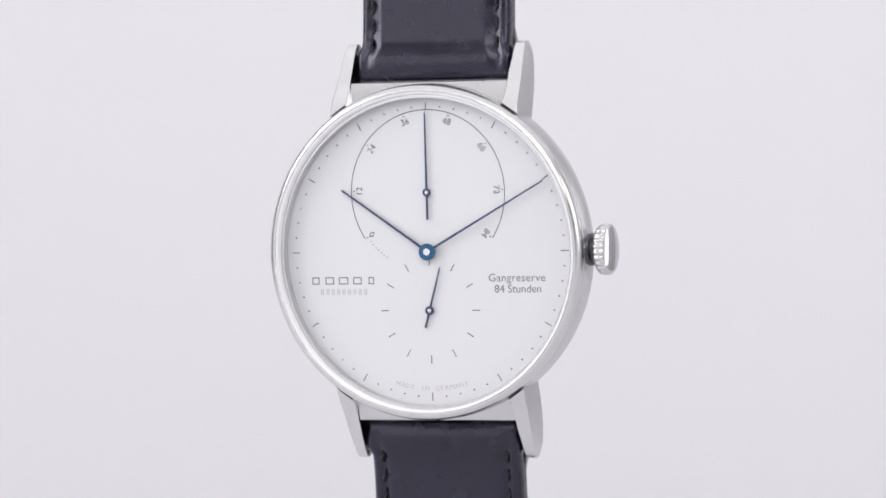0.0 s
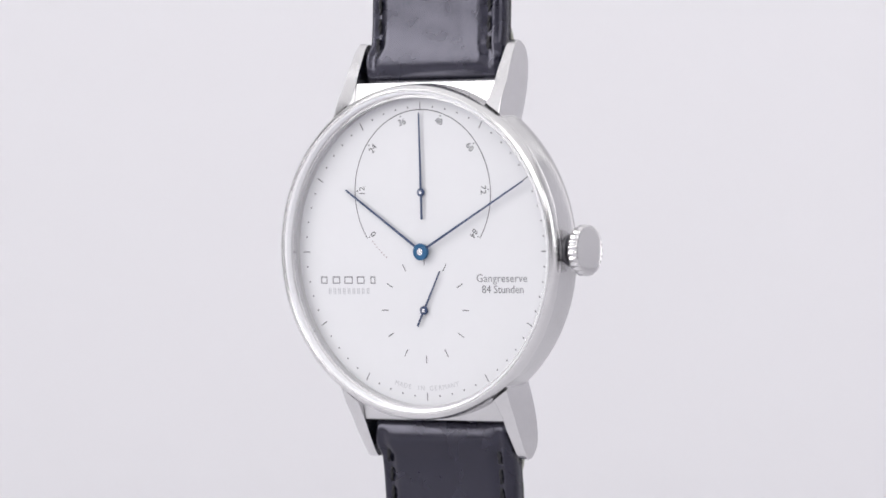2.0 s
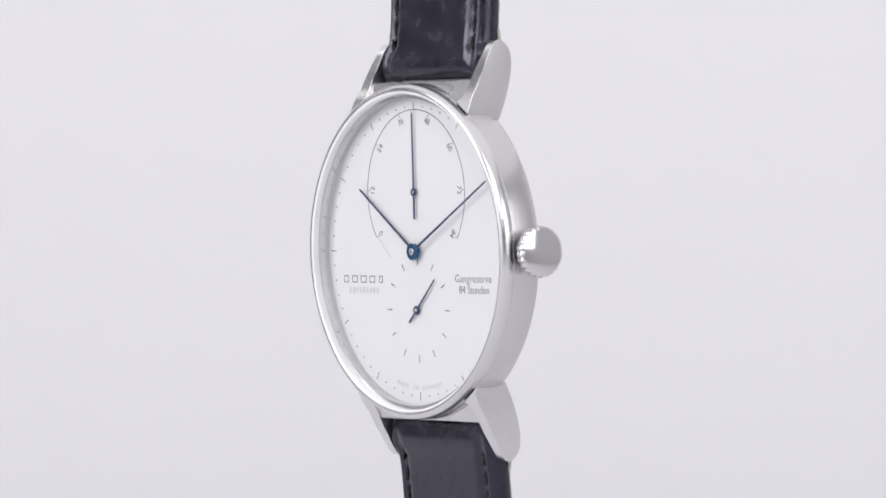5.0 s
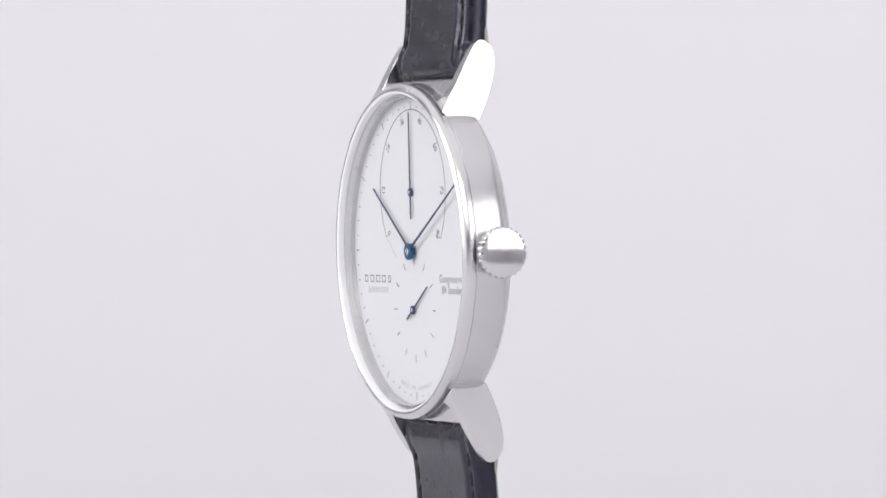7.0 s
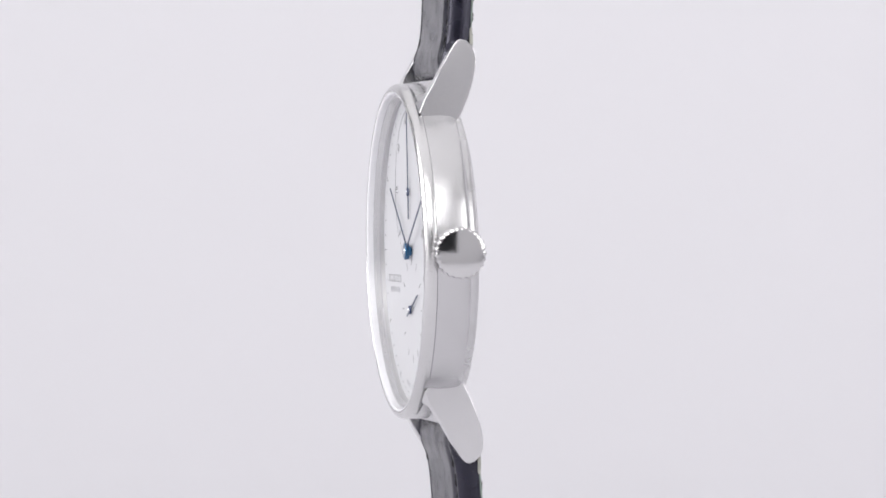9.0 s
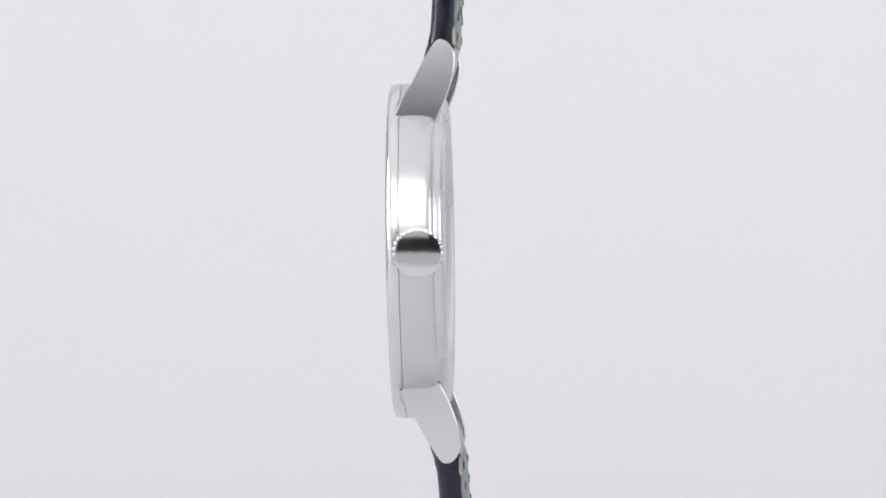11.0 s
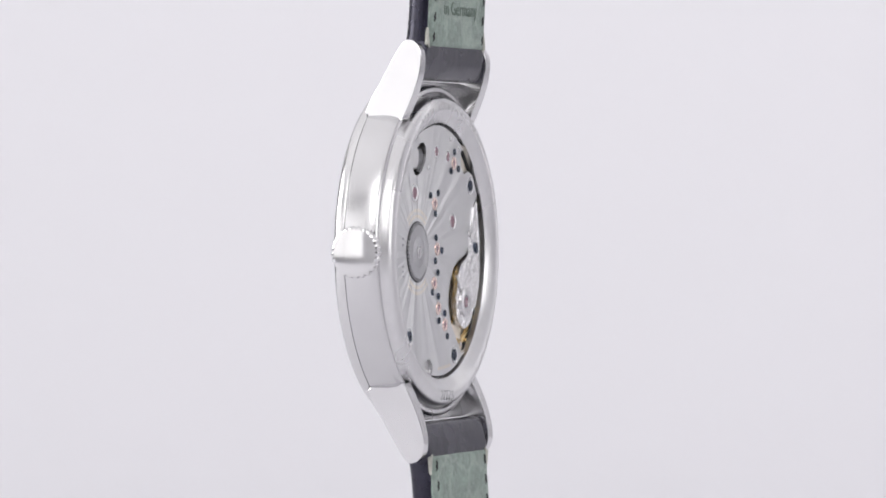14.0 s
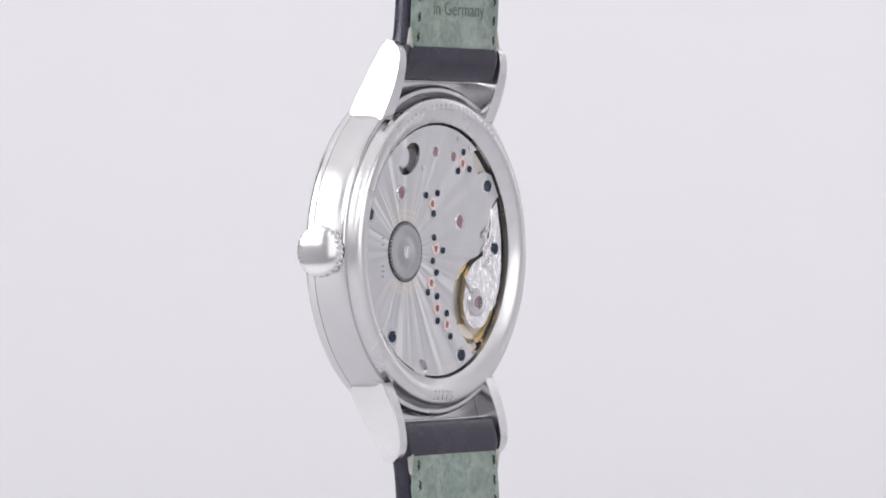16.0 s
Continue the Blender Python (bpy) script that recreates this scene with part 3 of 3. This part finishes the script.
# balance with its spring, and the engraved cock over it
BX, BZ = -8.41, -6.46
balance = part("balance_wheel", lathe([(4.95, 2.53), (4.95, 2.98), (4.35, 2.98), (4.35, 2.53)], 72, True), GOLD, watch, "gilt balance wheel", at=at_mm(BX, 0, BZ))
for k in range(3):
    part("spoke", bar(-0.22, 0.22, 0.3, 4.5, 2.68, 2.86), GOLD, balance, at=at_mm(0, 0, 0, 120 * k + 20))
for k in range(16):
    a = radians(22.5 * k)
    part("rim_screw", disc(0.22, 3.13, 2.58, 10), GOLD if k % 2 else STEEL_SOFT, balance, at=at_mm(5.0 * math.sin(a), 0, 5.0 * math.cos(a)))
spring = bmesh.new()
prev = None
for i in range(200):
    a, r = i * 0.2, 0.5 + 2.2 * i / 200
    cur = [spring.verts.new((r * math.sin(a), y, r * math.cos(a))) for y in (3.00, 3.12)]
    cur += [spring.verts.new(((r + 0.04) * math.sin(a), y, (r + 0.04) * math.cos(a))) for y in (3.12, 3.00)]
    if prev:
        for j in range(4):
            spring.faces.new((prev[j], prev[(j + 1) % 4], cur[(j + 1) % 4], cur[j]))
    prev = cur
part("hairspring", spring, STEEL_SOFT, balance, "fine steel hairspring")
cock_pts = [(-13.9, 1.44), (-12.99, 5.93), (-12.14, 5.13), (-11.25, 1.53), (-9.84, -0.67), (-7.55, -1.67), (-6.23, -3.07), (-5.97, -4.67)]
for i in range(13):
    a = radians(60 + 190 * i / 12)
    cock_pts.append((-8.51 + 3.0 * math.sin(a), -6.46 + 3.1 * math.cos(a)))
cock_pts += [(-12.37, -6.95), (-13.49, -4.65), (-13.92, -2.26)]
bm = prism(cock_pts, PY + 0.18, PY - 0.35)
cock = part("balance_cock", bm, ENGRAVED, watch, "hand engraved silver balance cock", 25)
part("cock_screw", plate_screw, None, cock, "dark blued screw", at=at_mm(-12.48, 0.18, 0.19, 40))
part("cock_dome", lathe([(1.75, PY + 0.18), (1.70, PY + 0.42), (1.35, PY + 0.52), (0.85, PY + 0.50), (0.80, PY + 0.30), (0.01, PY + 0.28)], 40), STEEL, cock, "polished ring on the cock", at=at_mm(-8.41, 0, -6.36))
part("cock_jewel", lathe([(0.62, PY + 0.28), (0.55, PY + 0.44), (0.1, PY + 0.40), (0.01, PY + 0.38)], 24), RUBY, cock, "pink ruby bearing", at=at_mm(-8.41, 0, -6.36))
part("index_arm", prism([(-0.15, 0), (0.15, 0), (0.10, 4.4), (-0.10, 4.4)], PY + 0.35, PY + 0.22), STEEL, cock, "polished regulator arm", at=at_mm(-8.41, 0, -6.36, 42))
for k in range(9):
    a, r = 0.8 * k, 1.3 + 0.1 * k
    part("scroll", lathe([(0.42, PY + 0.18), (0.36, PY + 0.26), (0.24, PY + 0.26), (0.2, PY + 0.18)], 20, True), STEEL, cock,
         at=at_mm(-11.03 + 0.9 * math.sin(2.1 * k), 0, 2.53 - 0.62 * k))
part("train_bridge", sector(11.6, 15.0, -56, -33, PY - 0.55, 2.4), BASE, watch, "frosted steel bridge below the plate's notch")
part("pallet_bridge", prism(oval(-7.14, -10.66, 2.6, 1.1, 35), 2.98, 2.5), GOLD_SOFT, watch, "pale gilt bridge below the balance")

# strap
FRONT_Z = [20.32, 20.36, 20.55, 20.9, 21.5, 22.3, 23.2, 24.2, 25.2, 26.4, 28, 30, 33, 37, 45, 60, 77.4]
FRONT_Y = [3.9, 3.25, 2.80, 2.52, 2.36, 2.36, 2.55, 2.90, 3.15, 3.25, 3.30, 3.30, 3.30, 3.30, 3.30, 3.30, 3.30]
BACK_Y = [4.2, 4.75, 5.10, 5.30, 5.55, 5.75, 5.9, 5.95, 5.95, 5.95, 5.95, 5.95, 5.95, 5.95, 5.9, 5.8, 5.6]


def swell(x, w, z):
    """How far the padded front stands proud at x of half-width w."""
    q = min(1.0, max(0.0, (w - 1.6 - abs(x)) / 1.3))
    pad = 0.36 * q * q * (3 - 2 * q)
    ridge = 0.17 * math.exp(-((abs(x) - (w - 0.75)) / 0.45) ** 2)
    ridge -= 0.16 * math.exp(-((abs(x) - (w - 1.55)) / 0.36) ** 2) * (0.6 + 0.4 * math.cos(2 * math.pi * (z - 24.6) / 2.4))
    k = min(1.0, max(0.0, (z - 20.7) / 3.4))
    return (pad + ridge) * k * k * (3 - 2 * k)


def lean(z):
    """The strap leans back a little away from the lugs."""
    return 0.060 * max(0.0, abs(z) - 24.0)


def strap_width(z):
    """Half the strap's width: full between the lugs, a little less beyond them."""
    return 10.12 - 0.57 * min(1.0, max(0.0, (z - 23.4) / 1.4)) - 0.9 * max(0.0, (z - 30) / 45)


def strap_piece(up, length):
    zs = [20.32, 20.34, 20.40, 20.50, 20.62, 20.8] + [21.0 + 0.2 * i for i in range(66)] + [34.2 + (length - 34.2) * i / 16 for i in range(1, 17)]

    def smooth(z, ys):
        if z < 20.7:
            return float(np.interp(z, FRONT_Z, ys))
        ks = np.linspace(-0.9, 0.9, 9)
        w = np.exp(-(ks / 0.5) ** 2)
        return float((np.interp(np.maximum(z + ks * min(1.0, (z - 20.7)), 20.5), FRONT_Z, ys) * w).sum() / w.sum())

    fy, by = [smooth(z, FRONT_Y) for z in zs], [smooth(z, BACK_Y) for z in zs]
    bm = bmesh.new()
    NX = 64
    rows = []
    for z, f, b in zip(zs, fy, by):
        w = strap_width(z)
        ring = []
        round_edge = min(0.55, (b - f) / 2.2)
        for i in range(NX + 1):
            x = -w + 2 * w * i / NX
            e = max(0.0, 1 - (w - abs(x)) / 0.7)
            wob = 0.006 * noise.noise((x * 0.6, up * z * 0.5, 3.0)) + 0.004 * noise.noise((x * 2.0, up * z * 1.7, 8.0))
            kb = min(1.0, max(0.0, (24.2 - z) / 2.8))
            q = min(1.0, max(0.0, (abs(x) - 9.4) / 0.5))
            nip = min(1.0, (b - f) * 0.35) * kb * kb * (3 - 2 * kb) * q * q * (3 - 2 * q)
            ring.append((x, f - swell(x, w, z) + round_edge * e * e + wob + nip))
        back = []
        for i in range(NX, -1, -1):
            x = -w + 2 * w * i / NX
            e = max(0.0, 1 - (w - abs(x)) / 0.5)
            back.append((x, b - 0.35 * e * e + 0.012 * noise.noise((x * 0.7, up * z * 0.6, 12.0))))
        rows.append([bm.verts.new((x, y, up * z)) for x, y in ring + back])
    m = len(rows[0])
    for a, b in zip(rows, rows[1:]):
        for i in range(m):
            bm.faces.new((a[i], a[(i + 1) % m], b[(i + 1) % m], b[i]))
    bm.faces.new(rows[0])
    bm.faces.new(rows[-1])
    for v in bm.verts:
        v.co.y += lean(v.co.z)
    strap = part("strap", bm, LEATHER, watch, "padded glossy black leather strap", 60)
    # lining on the back
    bm = bmesh.new()
    prev = None
    zl = [24.35 + (length - 0.6 - 24.35) * (i / 30) ** 1.6 for i in range(31)]
    for i, z in enumerate(zl):
        w = 9.38 - 0.9 * max(0.0, (z - 30) / 45)
        w += 0.10 * noise.noise((up * z * 0.9, 1.0, 5.0))
        y0, y1 = 5.70, 6.18 if i else 6.05
        row = []
        for k in range(17):
            x = -w + 2 * w * k / 16
            zz = z + (0.12 * noise.noise((x * 0.5, up * 3.0, 7.0)) if i == 0 else 0)
            row.append(bm.verts.new((x, y1 + 0.05 * noise.noise((x * 0.5, up * z * 0.5, 1.0)) - (0.25 if k in (0, 16) else 0), up * zz)))
        row += [bm.verts.new((w, y0, up * z)), bm.verts.new((-w, y0, up * z))]
        if prev:
            for k in range(19):
                bm.faces.new((prev[k], prev[(k + 1) % 19], row[(k + 1) % 19], row[k]))
        else:
            bm.faces.new(row)
        prev = row
    bm.faces.new(prev)
    for v in bm.verts:
        v.co.y += lean(v.co.z)
    lining = part("lining", bm, LINING, strap, "pale green leather lining", 50)
    # frayed pale lip at the lining's end
    for sgn in (1, -1):
        bm = bmesh.new()
        z0 = 24.3
        prism([(sgn * 9.0, up * (z0 - 0.2)), (sgn * 9.85, up * (z0 + 0.2)), (sgn * 9.62, up * (z0 + 1.4)), (sgn * 9.45, up * (z0 + 2.2)), (sgn * 9.2, up * (z0 + 1.0))], 5.75, 6.1, bm)
        part("frayed_edge", bm, LINING_EDGE, strap, "frayed pale edge of the lining")
    # stitches
    def stitch_mesh(r, ln, bulge):
        bm = bmesh.new()
        for strand in (0.0, math.pi):
            rings = []
            for i in range(13):
                t = i / 12
                rr = 0.62 * r * (0.5 + 0.5 * math.sin(math.pi * t) ** 0.6)
                cx, cy = 0.5 * r * math.cos(strand + 7.0 * t), -bulge * math.sin(math.pi * t) + 0.35 * r * math.sin(strand + 7.0 * t)
                rings.append([bm.verts.new((cx + rr * math.cos(2 * math.pi * k / 6), cy + rr * 0.8 * math.sin(2 * math.pi * k / 6), ln * (t - 0.5))) for k in range(6)])
            for a, b in zip(rings, rings[1:]):
                for k in range(6):
                    bm.faces.new((a[k], a[(k + 1) % 6], b[(k + 1) % 6], b[k]))
            bm.faces.new(rings[0])
            bm.faces.new(rings[-1])
        return mesh_of("stitch", bm, THREAD, 50)

    front_st, back_st = stitch_mesh(0.26, 2.1, 0.09), stitch_mesh(0.24, 1.35, -0.06)
    z = 24.6
    while z < length - 1:
        w = strap_width(z)
        f = np.interp(z, FRONT_Z, FRONT_Y)
        for sgn in (1, -1):
            part("stitch", front_st, None, strap, at=at_mm(sgn * (w - 1.55) + 0.10 * noise.noise((z * 1.7, sgn * 3.0, up * 2.0)), f + 0.05 + lean(z), up * z, 3 * sgn * up + 7 * noise.noise((z, sgn, 4.0 + up))))
            part("stitch", back_st, None, strap, at=at_mm(sgn * (w - 1.45), 6.09 + lean(z + 0.9), up * (z + 0.9), -4 * sgn))
        z += 2.4
    return strap, lining


strap_a, lining_a = strap_piece(1, 72.0)
strap_b, lining_b = strap_piece(-1, 77.4)
writing("in Germany", 2.35, EMBOSS, strap_a, at_mm(-0.3, 6.50, 28.9), "stamped_lettering", BACK_TURN, 0.02)


def motions():
    """The watch turns on its upright axis; the small seconds hand sweeps on."""
    rows, secs = [], []
    for k in range(33):
        t = k * 0.5
        theta = 22.242 + 6.325 * t
        # the stand turns evenly under a camera that looks a little down; the watch leans on it
        m = pose(-0.000853, 0, -0.000231) @ pose(0, 0, 0, 1.852) @ pose(0, 0, 0, 0, 0, -theta) @ pose(0.000374, -0.003076, 0) @ pose(0, 0, 0, 0.898) @ pose(0, 0, 0, 0, -1.22)
        rows.append((t, m))
        secs.append((t, at_mm(*SEC, 15.5 + 6.0 * t)))
    walk(watch, rows)
    walk(seconds_hand, secs)


motions()
